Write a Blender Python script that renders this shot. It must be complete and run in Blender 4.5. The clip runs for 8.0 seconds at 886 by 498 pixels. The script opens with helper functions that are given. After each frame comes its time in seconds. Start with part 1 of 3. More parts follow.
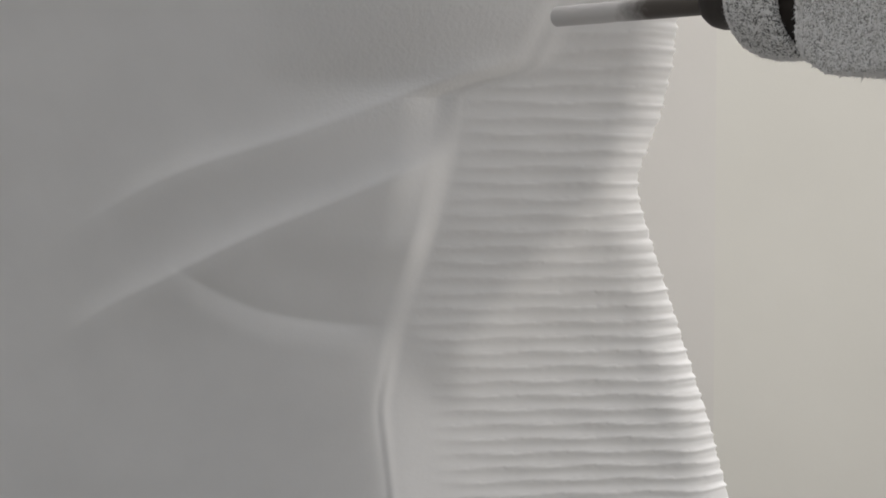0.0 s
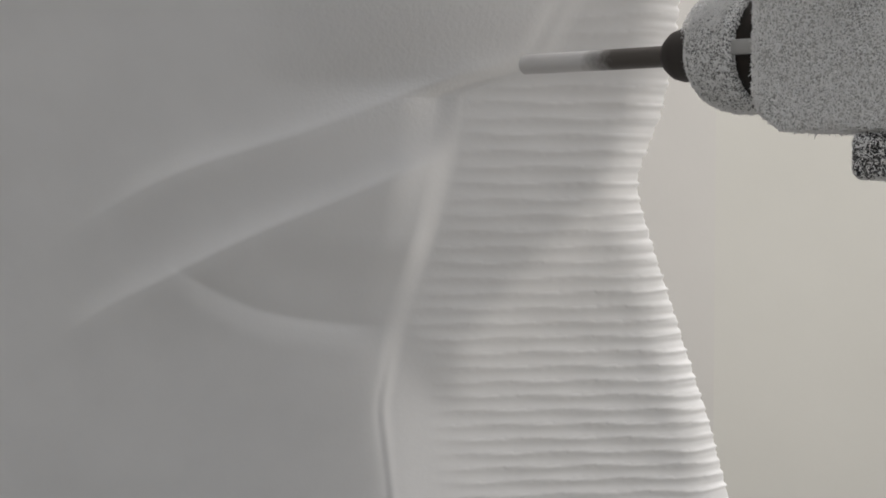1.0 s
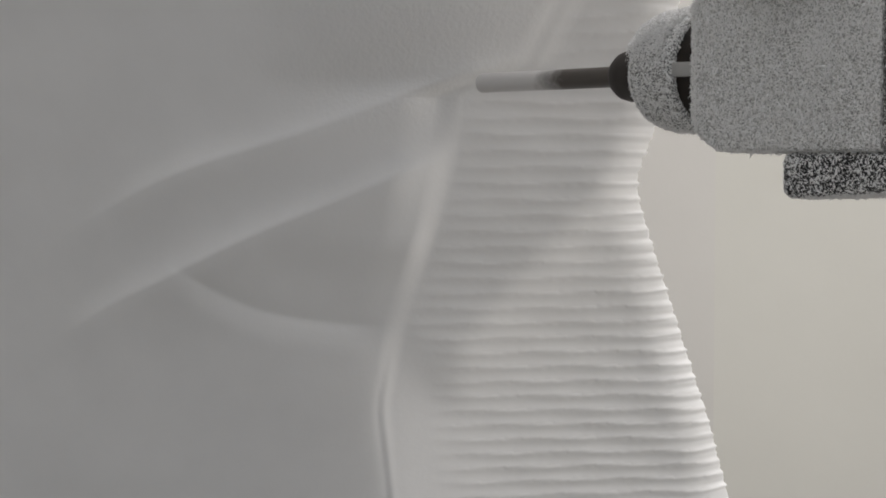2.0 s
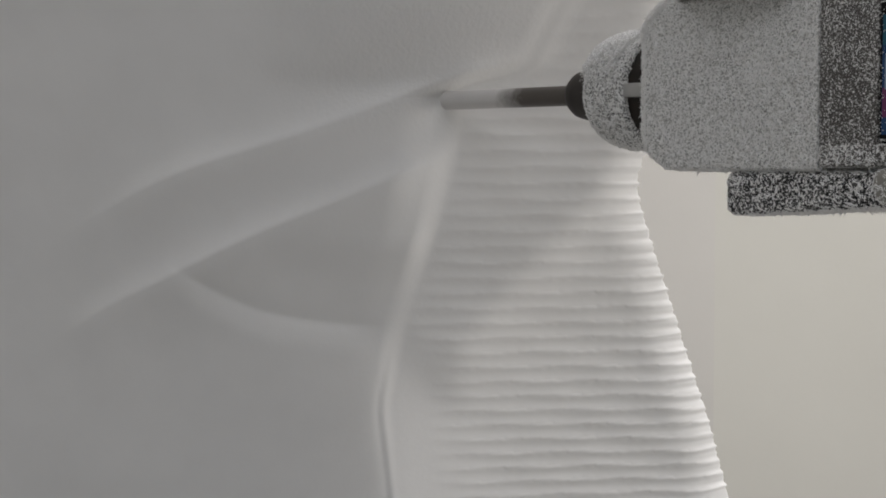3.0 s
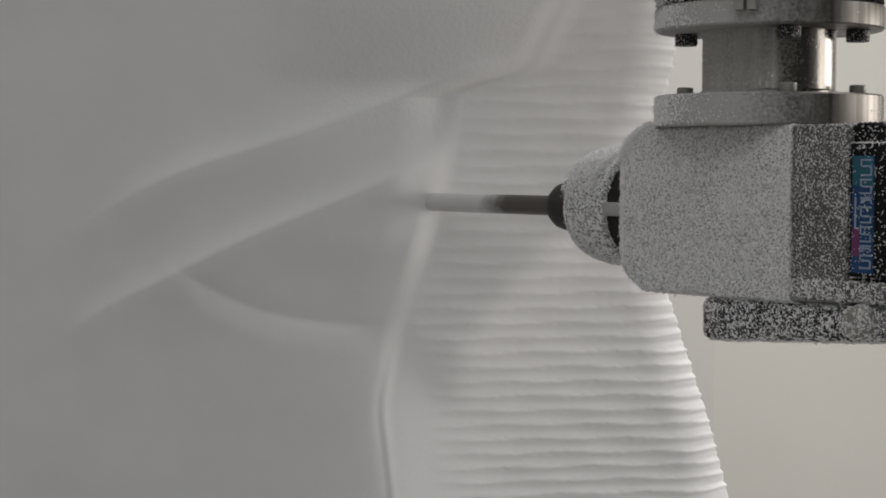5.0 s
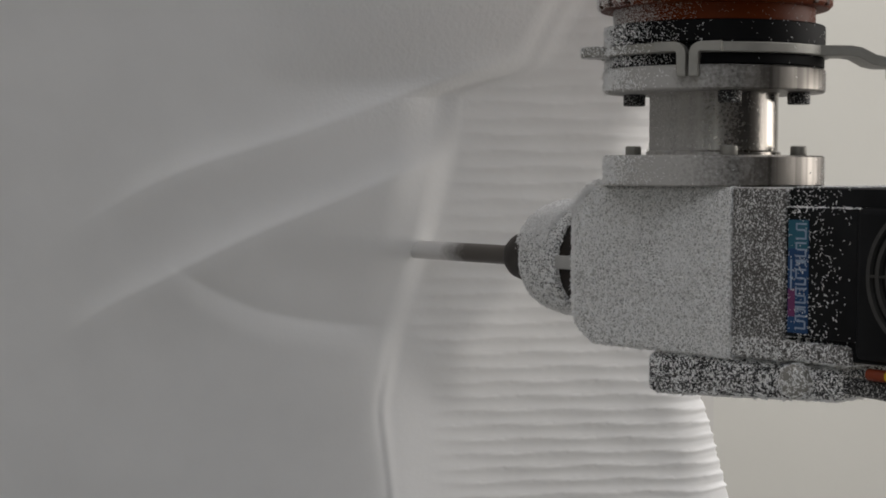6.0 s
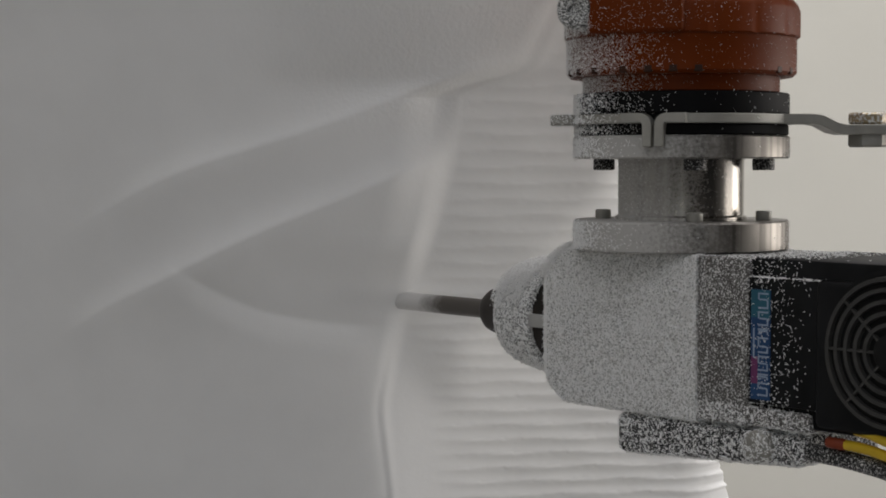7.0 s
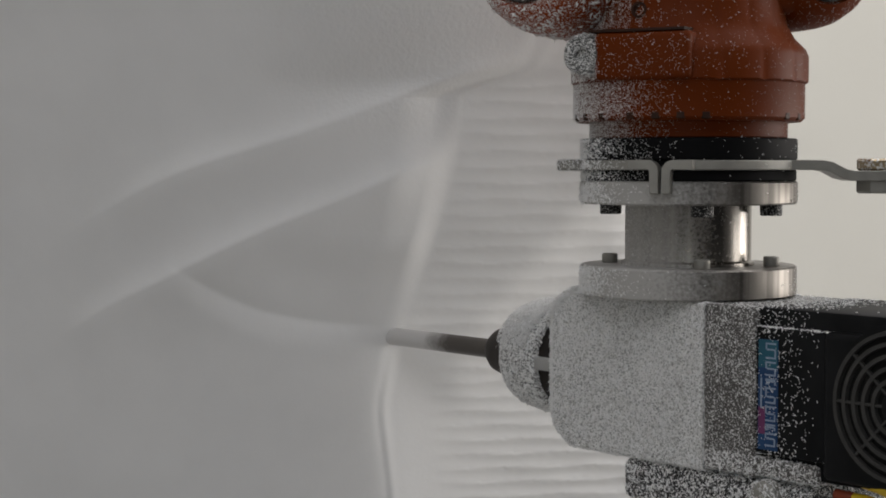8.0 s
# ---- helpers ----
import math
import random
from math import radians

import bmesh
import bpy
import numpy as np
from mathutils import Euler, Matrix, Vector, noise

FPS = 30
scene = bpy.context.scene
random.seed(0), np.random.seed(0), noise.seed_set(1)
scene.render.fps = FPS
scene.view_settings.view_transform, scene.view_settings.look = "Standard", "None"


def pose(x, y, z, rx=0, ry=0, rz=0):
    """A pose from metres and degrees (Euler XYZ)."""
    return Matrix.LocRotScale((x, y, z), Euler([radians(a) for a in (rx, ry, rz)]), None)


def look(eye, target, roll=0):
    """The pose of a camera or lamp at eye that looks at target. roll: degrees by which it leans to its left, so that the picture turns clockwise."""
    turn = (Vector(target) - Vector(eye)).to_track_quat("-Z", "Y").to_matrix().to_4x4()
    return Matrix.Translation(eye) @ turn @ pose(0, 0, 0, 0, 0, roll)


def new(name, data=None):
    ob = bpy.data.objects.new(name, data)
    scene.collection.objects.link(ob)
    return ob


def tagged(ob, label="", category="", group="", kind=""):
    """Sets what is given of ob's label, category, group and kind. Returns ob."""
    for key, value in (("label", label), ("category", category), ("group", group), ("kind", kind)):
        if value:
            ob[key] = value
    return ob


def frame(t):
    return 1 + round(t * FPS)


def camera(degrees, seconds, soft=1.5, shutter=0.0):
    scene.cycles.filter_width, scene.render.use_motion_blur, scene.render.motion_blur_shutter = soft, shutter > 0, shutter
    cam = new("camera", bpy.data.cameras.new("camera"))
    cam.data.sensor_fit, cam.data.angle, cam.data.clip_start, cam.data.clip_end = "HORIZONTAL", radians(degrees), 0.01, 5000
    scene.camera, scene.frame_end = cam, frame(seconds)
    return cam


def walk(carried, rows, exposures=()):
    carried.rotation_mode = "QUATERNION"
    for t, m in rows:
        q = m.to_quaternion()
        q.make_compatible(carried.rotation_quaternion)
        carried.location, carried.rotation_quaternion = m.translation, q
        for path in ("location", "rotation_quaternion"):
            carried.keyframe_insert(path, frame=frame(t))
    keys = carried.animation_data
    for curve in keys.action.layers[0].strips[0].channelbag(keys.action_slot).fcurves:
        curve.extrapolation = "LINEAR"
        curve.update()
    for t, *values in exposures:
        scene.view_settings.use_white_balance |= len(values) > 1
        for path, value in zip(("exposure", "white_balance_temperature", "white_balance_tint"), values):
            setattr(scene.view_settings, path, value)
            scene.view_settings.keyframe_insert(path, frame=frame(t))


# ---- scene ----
# ---------------------------------------------------------------- camera
EYE = (0.0, 0.0, 1.5)
AIM = (0.0, 1.0, 1.4488)
cam = camera(30.0, 8.0, soft=1.8)
walk(cam, [(0.0, look(EYE, AIM)), (8.0, look(EYE, AIM))],
     exposures=[(0.0, 0.07), (3.0, 0.03), (4.5, 0.0), (6.0, -0.07), (6.8, -0.06), (7.5, 0.06), (8.0, 0.08)])

# ---------------------------------------------------------------- world and light
world = bpy.data.worlds.new("sky")
scene.world = world
world.use_nodes = True
wn = world.node_tree.nodes
sky = wn.new("ShaderNodeTexSky")
sky.sky_type, sky.sun_disc = "NISHITA", False
sky.sun_elevation, sky.sun_rotation = radians(35), radians(60)
wn["Background"].inputs["Strength"].default_value = 0.1
world.node_tree.links.new(sky.outputs[0], wn["Background"].inputs["Color"])


def area_lamp(name, eye, target, sx, sy, watts, colour):
    data = bpy.data.lights.new(name, "AREA")
    data.shape, data.size, data.size_y, data.energy, data.color = "RECTANGLE", sx, sy, watts, colour
    ob = new(name, data)
    ob.matrix_world = look(eye, target)
    return ob


area_lamp("skylight_light_north", (0.7, 2.3, 3.46), (0.7, 2.3, 0), 2.4, 2.4, 64, (1.0, 0.955, 0.925))
area_lamp("skylight_light_south", (-0.4, -0.9, 3.46), (-0.4, -0.9, 0), 3.0, 2.2, 23, (1.0, 0.955, 0.925))
area_lamp("window_light_east", (3.16, 2.0, 1.7), (0, 2.0, 1.7), 2.2, 1.8, 54, (1.0, 0.955, 0.925))
# frontal fill added behind the camera, in an assumed wall opening
area_lamp("fill_light_south", (-1.2, -3.16, 1.8), (-1.2, 0, 1.8), 3.0, 1.6, 9, (1.0, 0.955, 0.925))


# ---------------------------------------------------------------- materials
def material(name, colour, rough=0.6, metal=0.0):
    m = bpy.data.materials.new(name)
    m.use_nodes = True
    b = m.node_tree.nodes["Principled BSDF"]
    b.inputs["Base Color"].default_value = (*colour, 1)
    b.inputs["Roughness"].default_value = rough
    b.inputs["Metallic"].default_value = metal
    b.inputs["Specular IOR Level"].default_value = 0.5 if metal else 0.28
    return m, m.node_tree.nodes, m.node_tree.links, b


def noise_node(n, l, scale, detail=3.0, rough=0.55):
    tc = n.new("ShaderNodeTexCoord")
    t = n.new("ShaderNodeTexNoise")
    t.inputs["Scale"].default_value, t.inputs["Detail"].default_value = scale, detail
    t.inputs["Roughness"].default_value = rough
    l.new(tc.outputs["Object"], t.inputs["Vector"])
    return t


def ramp_node(n, l, source, stops):
    r = n.new("ShaderNodeValToRGB")
    while len(r.color_ramp.elements) < len(stops):
        r.color_ramp.elements.new(0.5)
    for e, (pos, col) in zip(r.color_ramp.elements, stops):
        e.position, e.color = pos, (*col, 1)
    l.new(source, r.inputs["Fac"])
    return r


def bump_on(n, l, b, source, strength, distance):
    k = n.new("ShaderNodeBump")
    k.inputs["Strength"].default_value, k.inputs["Distance"].default_value = strength, distance
    l.new(source, k.inputs["Height"])
    l.new(k.outputs["Normal"], b.inputs["Normal"])


def mottled(name, dark, light, scale, rough=0.6, metal=0.0, bump=0.2, depth=0.001, fine=0):
    """Two tones mixed by noise at two scales, with a fine relief."""
    m, n, l, b = material(name, light, rough, metal)
    t = noise_node(n, l, scale, 6)
    r = ramp_node(n, l, t.outputs["Fac"], [(0.3, dark), (0.7, light)])
    l.new(r.outputs["Color"], b.inputs["Base Color"])
    f = noise_node(n, l, fine or scale * 12, 3)
    bump_on(n, l, b, f.outputs["Fac"], bump, depth)
    return m


def dusted(name, colour, cover, rough=0.5, metal=0.0, scale=900, dust=(0.72, 0.72, 0.70), soft=0.05, relief=0.5):
    """A surface with foam dust clinging to it: fine specks, thicker in patches."""
    m, n, l, b = material(name, colour, rough, metal)
    t = noise_node(n, l, scale, 3, 0.6)
    patch = noise_node(n, l, 28, 4)
    add = n.new("ShaderNodeMath")
    add.operation = "MULTIPLY_ADD"
    add.inputs[1].default_value = 0.14
    l.new(patch.outputs["Fac"], add.inputs[0])
    l.new(t.outputs["Fac"], add.inputs[2])
    edge = 0.57 + 0.22 * (0.5 - cover)
    r = ramp_node(n, l, add.outputs[0], [(edge - soft, colour), (edge + soft, dust)])
    l.new(r.outputs["Color"], b.inputs["Base Color"])
    if metal:
        inv = ramp_node(n, l, add.outputs[0], [(edge - soft, (metal,) * 3), (edge + soft, (0, 0, 0))])
        l.new(inv.outputs["Color"], b.inputs["Metallic"])
    bump_on(n, l, b, add.outputs[0], relief, 0.0012)
    return m


def foam_material():
    """White expanded polystyrene: small beads pressed together, with torn pits."""
    m, n, l, b = material("white_foam", (0.84, 0.84, 0.83), 0.85)
    tc = n.new("ShaderNodeTexCoord")
    v = n.new("ShaderNodeTexVoronoi")
    v.inputs["Scale"].default_value = 210
    l.new(tc.outputs["Object"], v.inputs["Vector"])
    t = noise_node(n, l, 9, 5)
    r = ramp_node(n, l, t.outputs["Fac"], [(0.3, (0.80, 0.80, 0.79)), (0.7, (0.86, 0.86, 0.85))])
    l.new(r.outputs["Color"], b.inputs["Base Color"])
    g = noise_node(n, l, 420, 3)
    mix = n.new("ShaderNodeMath")
    mix.operation = "MULTIPLY_ADD"
    mix.inputs[1].default_value = 0.6
    l.new(v.outputs["Distance"], mix.inputs[0])
    l.new(g.outputs["Fac"], mix.inputs[2])
    # torn beads on the upper bulge, smooth sanded foam elsewhere
    where = n.new("ShaderNodeVectorMath")
    where.operation = "DISTANCE"
    where.inputs[1].default_value = (-0.05, 1.39, 1.655)
    l.new(tc.outputs["Object"], where.inputs[0])
    uneven = n.new("ShaderNodeMath")
    uneven.operation = "MULTIPLY_ADD"
    uneven.inputs[1].default_value = 0.09
    patch = noise_node(n, l, 17, 3)
    l.new(patch.outputs["Fac"], uneven.inputs[0])
    l.new(where.outputs["Value"], uneven.inputs[2])
    pr = ramp_node(n, l, uneven.outputs[0], [(0.10, (1.0, 1.0, 1.0)), (0.19, (0.12, 0.12, 0.12))])
    amount = n.new("ShaderNodeMath")
    amount.operation = "MULTIPLY"
    l.new(mix.outputs[0], amount.inputs[0])
    l.new(pr.outputs["Color"], amount.inputs[1])
    bump_on(n, l, b, amount.outputs[0], 0.26, 0.0018)
    return m


FOAM = foam_material()
CHIP = mottled("foam_chip", (0.82, 0.82, 0.81), (0.92, 0.92, 0.91), 300, 0.85)
BODY = dusted("dusty_grey_casting", (0.24, 0.24, 0.232), 0.62, 0.55, soft=0.08)
NOSE = dusted("crusted_nose_casting", (0.09, 0.09, 0.088), 0.45, 0.55, scale=800)
COVER = dusted("dusty_dark_cover", (0.085, 0.080, 0.075), 0.15, 0.45)
BLACKDUST = dusted("dusty_black_plastic", (0.012, 0.012, 0.013), 0.10, 0.5)
BLACK = mottled("black_plastic", (0.006, 0.0065, 0.007), (0.012, 0.0125, 0.0135), 40, 0.5, bump=0.1, depth=0.0003)
# near-black that carries the shade of the gap behind the nose
GAP = mottled("shaded_gap_ring", (0.008, 0.007, 0.006), (0.03, 0.022, 0.018), 80, 0.35, 0.4)
CUP = mottled("dark_rubber", (0.035, 0.03, 0.027), (0.05, 0.044, 0.04), 60, 0.6, bump=0.1, depth=0.0003)


def cutter_material():
    """Dark steel with pale foam dust packed into the flutes at the far end."""
    m, n, l, b = material("dust_packed_cutter_steel", (0.1, 0.09, 0.08), 0.45, 0.1)
    tc = n.new("ShaderNodeTexCoord")
    dot = n.new("ShaderNodeVectorMath")
    dot.operation = "DOT_PRODUCT"
    dot.inputs[1].default_value = (-6.475, 7.62, 0)
    l.new(tc.outputs["Object"], dot.inputs[0])
    t = noise_node(n, l, 160, 3)
    add = n.new("ShaderNodeMath")
    add.operation = "MULTIPLY_ADD"
    add.inputs[1].default_value = 0.22
    l.new(t.outputs["Fac"], add.inputs[0])
    l.new(dot.outputs["Value"], add.inputs[2])
    sub = n.new("ShaderNodeMath")
    sub.operation = "SUBTRACT"
    sub.inputs[1].default_value = 2.5
    l.new(add.outputs[0], sub.inputs[0])
    r = ramp_node(n, l, sub.outputs[0], [(0.26, (0.085, 0.075, 0.066)), (0.58, (0.62, 0.61, 0.60))])
    l.new(r.outputs["Color"], b.inputs["Base Color"])
    return m


CUTTER = cutter_material()
def frosted(name, colour, rough, reach):
    """Turned metal with painted reflection stripes, clouded by a film of fine foam dust on the side that faces the
    cutter.
    """
    m, n, l, b = material(name, colour, rough, 1.0)
    tc = n.new("ShaderNodeTexCoord")
    sep = n.new("ShaderNodeSeparateXYZ")
    l.new(tc.outputs["Object"], sep.inputs[0])
    t = noise_node(n, l, 420, 4, 0.65)
    add = n.new("ShaderNodeMath")
    add.operation = "MULTIPLY_ADD"
    add.inputs[1].default_value = -9.0
    l.new(sep.outputs["X"], add.inputs[0])
    l.new(t.outputs["Fac"], add.inputs[2])
    at = 0.5 - 9.0 * reach
    film = ramp_node(n, l, add.outputs[0], [(max(at - 0.25, 0.0), (0.0, 0.0, 0.0)), (at + 0.25, (1.0, 1.0, 1.0))])
    # upright dark and bright stripes in the colour imitate mirrored surroundings
    streak = n.new("ShaderNodeVectorMath")
    streak.operation = "MULTIPLY"
    streak.inputs[1].default_value = (1, 1, 0.015)
    l.new(tc.outputs["Object"], streak.inputs[0])
    reflections = n.new("ShaderNodeTexNoise")
    reflections.inputs["Scale"].default_value = 95
    reflections.inputs["Detail"].default_value = 3
    l.new(streak.outputs[0], reflections.inputs["Vector"])
    tint = ramp_node(n, l, reflections.outputs["Fac"], [(0.40, tuple(c * 0.45 for c in colour)), (0.60, colour)])
    mix = n.new("ShaderNodeMix")
    mix.data_type = "RGBA"
    l.new(film.outputs["Color"], mix.inputs[0])
    l.new(tint.outputs["Color"], mix.inputs[6])
    mix.inputs[7].default_value = (0.44, 0.43, 0.41, 1)
    l.new(mix.outputs[2], b.inputs["Base Color"])
    for socket, clean, dirty in (("Metallic", 1.0, 0.0), ("Roughness", rough, 0.85)):
        r = ramp_node(n, l, film.outputs["Color"], [(0.0, (clean,) * 3), (1.0, (dirty,) * 3)])
        l.new(r.outputs["Color"], b.inputs[socket])
    bump_on(n, l, b, t.outputs["Fac"], 0.25, 0.0004)
    return m


STEEL = mottled("dusty_aluminium", (0.40, 0.40, 0.39), (0.47, 0.47, 0.46), 60, 0.55, 0.5, 0.25, 0.0005, 1200)
SHINY = frosted("turned_aluminium", (0.38, 0.36, 0.33), 0.22, -0.020)
PLATE = frosted("satin_aluminium_plate", (0.26, 0.245, 0.225), 0.42, -0.008)
ZINC = mottled("dusty_sheet_steel", (0.27, 0.265, 0.24), (0.34, 0.33, 0.30), 80, 0.5, 0.4, 0.25, 0.0005, 1200)
ORANGE = dusted("dusty_orange_paint", (0.118, 0.0205, 0.001), -0.5, 0.50, scale=700, relief=0.08)
ORANGE_DUSTY = dusted("thickly_dusted_orange_paint", (0.26, 0.042, 0.003), 0.22, 0.5, scale=600)
SEAL = mottled("matt_black_rubber", (0.003, 0.003, 0.0035), (0.006, 0.006, 0.0065), 60, 0.6, bump=0.1, depth=0.0003)
SEAL.node_tree.nodes["Principled BSDF"].inputs["Specular IOR Level"].default_value = 0.08
for plain in (ORANGE, ORANGE_DUSTY, BLACK):
    plain.node_tree.nodes["Principled BSDF"].inputs["Specular IOR Level"].default_value = 0.10
BRASS = dusted("dusty_brass", (0.42, 0.33, 0.2), 0.35, 0.3, 1.0, 500)
BLUE = mottled("blue_sticker", (0.010, 0.042, 0.12), (0.016, 0.062, 0.16), 50, 0.4, bump=0.0)
TEAL = mottled("teal_sticker", (0.015, 0.085, 0.13), (0.025, 0.12, 0.17), 50, 0.4, bump=0.0)
PINK = mottled("magenta_sticker_print", (0.11, 0.025, 0.09), (0.16, 0.04, 0.12), 50, 0.4, bump=0.0)
PRINT = mottled("pale_print", (0.24, 0.31, 0.42), (0.34, 0.41, 0.51), 90, 0.5, bump=0.0)
YELLOW = mottled("yellow_cable_sheath", (0.55, 0.36, 0.02), (0.68, 0.47, 0.03), 60, 0.45, bump=0.05)
RED = mottled("red_cable_sheath", (0.16, 0.025, 0.01), (0.24, 0.045, 0.015), 60, 0.45, bump=0.05)
WALL = mottled("off_white_wall_paint", (0.58, 0.572, 0.525), (0.62, 0.612, 0.565), 1.3, 0.8, bump=0.12, depth=0.002, fine=60)
WALL2 = mottled("greyer_wall_paint", (0.565, 0.552, 0.522), (0.605, 0.592, 0.56), 1.5, 0.8, bump=0.12, depth=0.002, fine=60)
# floor out of view, made pale to throw light up at the foam
FLOOR = mottled("pale_bounce_concrete_floor", (0.25, 0.245, 0.24), (0.45, 0.445, 0.435), 2.2, 0.7, bump=0.2, depth=0.003)
# for walls out of view, kept dark so little light bounces onto the robot
DIM = mottled("unseen_dark_wall_paint", (0.15, 0.145, 0.14), (0.20, 0.195, 0.19), 1.4, 0.8, bump=0.12, depth=0.002, fine=60)
CEIL = mottled("white_ceiling_paint", (0.70, 0.69, 0.67), (0.76, 0.75, 0.73), 2, 0.85)


# ---------------------------------------------------------------- building helpers
def to_mesh(name, bm, mat, smooth=None):
    me = bpy.data.meshes.new(name)
    bm.normal_update()
    bm.to_mesh(me)
    bm.free()
    me.materials.append(mat)
    if smooth is not None:
        for p in me.polygons:
            p.use_smooth = True
        me.set_sharp_from_angle(angle=radians(smooth))
    return me


def part(name, bm, mat, parent, label="", smooth=40):
    ob = new(name, to_mesh(name, bm, mat, smooth))
    ob.parent = parent
    if label:
        ob["label"] = label
    return ob


def box(x0, x1, y0, y1, z0, z1, bevel=0.0, seg=2, bm=None):
    own = bm is None
    b = bmesh.new()
    bmesh.ops.create_cube(b, size=1, matrix=Matrix.Translation(((x0 + x1) / 2, (y0 + y1) / 2, (z0 + z1) / 2))
                          @ Matrix.Diagonal((x1 - x0, y1 - y0, z1 - z0, 1)))
    if bevel:
        bmesh.ops.bevel(b, geom=b.edges[:], offset=bevel, segments=seg, affect="EDGES", profile=0.5)
    if own:
        return b
    add(bm, b)
    return bm


def add(bm, other):
    me = bpy.data.meshes.new("join")
    other.to_mesh(me)
    other.free()
    bm.from_mesh(me)
    bpy.data.meshes.remove(me)


def lathe(profile, seg=64, m=None):
    """A closed turned solid about z from (radius, height) pairs."""
    b = bmesh.new()
    rings = []
    for r, z in profile:
        if r < 1e-6:
            rings.append([b.verts.new((0, 0, z))])
        else:
            rings.append([b.verts.new((r * math.cos(2 * math.pi * i / seg), r * math.sin(2 * math.pi * i / seg), z)) for i in range(seg)])
    for lo, hi in zip(rings, rings[1:]):
        for i in range(seg):
            j = (i + 1) % seg
            if len(lo) == 1 and len(hi) == 1:
                continue
            if len(lo) == 1:
                b.faces.new((lo[0], hi[j], hi[i]))
            elif len(hi) == 1:
                b.faces.new((lo[i], lo[j], hi[0]))
            else:
                b.faces.new((lo[i], lo[j], hi[j], hi[i]))
    bmesh.ops.recalc_face_normals(b, faces=b.faces)
    if m is not None:
        bmesh.ops.transform(b, matrix=m, verts=b.verts)
    return b


def disc_profile(r, z0, z1, c=0.001):
    return [(0, z0), (r - c, z0), (r, z0 + c), (r, z1 - c), (r - c, z1), (0, z1)]


def tube(points, radius, seg=10):
    """A bent round bar through the points."""
    b = bmesh.new()
    pts = [Vector(p) for p in points]
    rings = []
    for i, p in enumerate(pts):
        d = (pts[min(i + 1, len(pts) - 1)] - pts[max(i - 1, 0)]).normalized()
        side = d.cross(Vector((0, 0, 1)) if abs(d.z) < 0.9 else Vector((1, 0, 0))).normalized()
        up = side.cross(d)
        rings.append([b.verts.new(p + radius * (math.cos(a) * side + math.sin(a) * up)) for a in (2 * math.pi * k / seg for k in range(seg))])
    for lo, hi in zip(rings, rings[1:]):
        for i in range(seg):
            b.faces.new((lo[i], lo[(i + 1) % seg], hi[(i + 1) % seg], hi[i]))
    b.faces.new(rings[0][::-1])
    b.faces.new(rings[-1])
    bmesh.ops.recalc_face_normals(b, faces=b.faces)
    return b


def curve_points(ctrl, steps=8):
    """Smooth points through the control points."""
    c = [Vector(p) for p in ctrl]
    c = [2 * c[0] - c[1]] + c + [2 * c[-1] - c[-2]]
    out = []
    for i in range(1, len(c) - 2):
        for k in range(steps):
            t = k / steps
            p0, p1, p2, p3 = c[i - 1:i + 3]
            out.append(0.5 * (2 * p1 + (p2 - p0) * t + (2 * p0 - 5 * p1 + 4 * p2 - p3) * t * t + (3 * p1 - p0 - 3 * p2 + p3) * t ** 3))
    return out + [c[-2]]


def strip(outline, y0, y1, bevel=0.0):
    """A sheet-metal strip: a closed outline in x and z, from y0 to y1."""
    b = bmesh.new()
    lo = [b.verts.new((x, y0, z)) for x, z in outline]
    hi = [b.verts.new((x, y1, z)) for x, z in outline]
    b.faces.new(lo)
    b.faces.new(hi[::-1])
    for i in range(len(lo)):
        j = (i + 1) % len(lo)
        b.faces.new((lo[j], lo[i], hi[i], hi[j]))
    bmesh.ops.recalc_face_normals(b, faces=b.faces)
    if bevel:
        bmesh.ops.bevel(b, geom=b.edges[:], offset=bevel, segments=1, affect="EDGES")
    return b


def smoothstep(a, b, x):
    t = np.clip((x - a) / (b - a), 0, 1)
    return t * t * (3 - 2 * t)


# ---------------------------------------------------------------- the room
def wall_piece(name, x0, x1, y0, y1, z0, z1, mat):
    return new(name, to_mesh(name, box(x0, x1, y0, y1, z0, z1), mat))


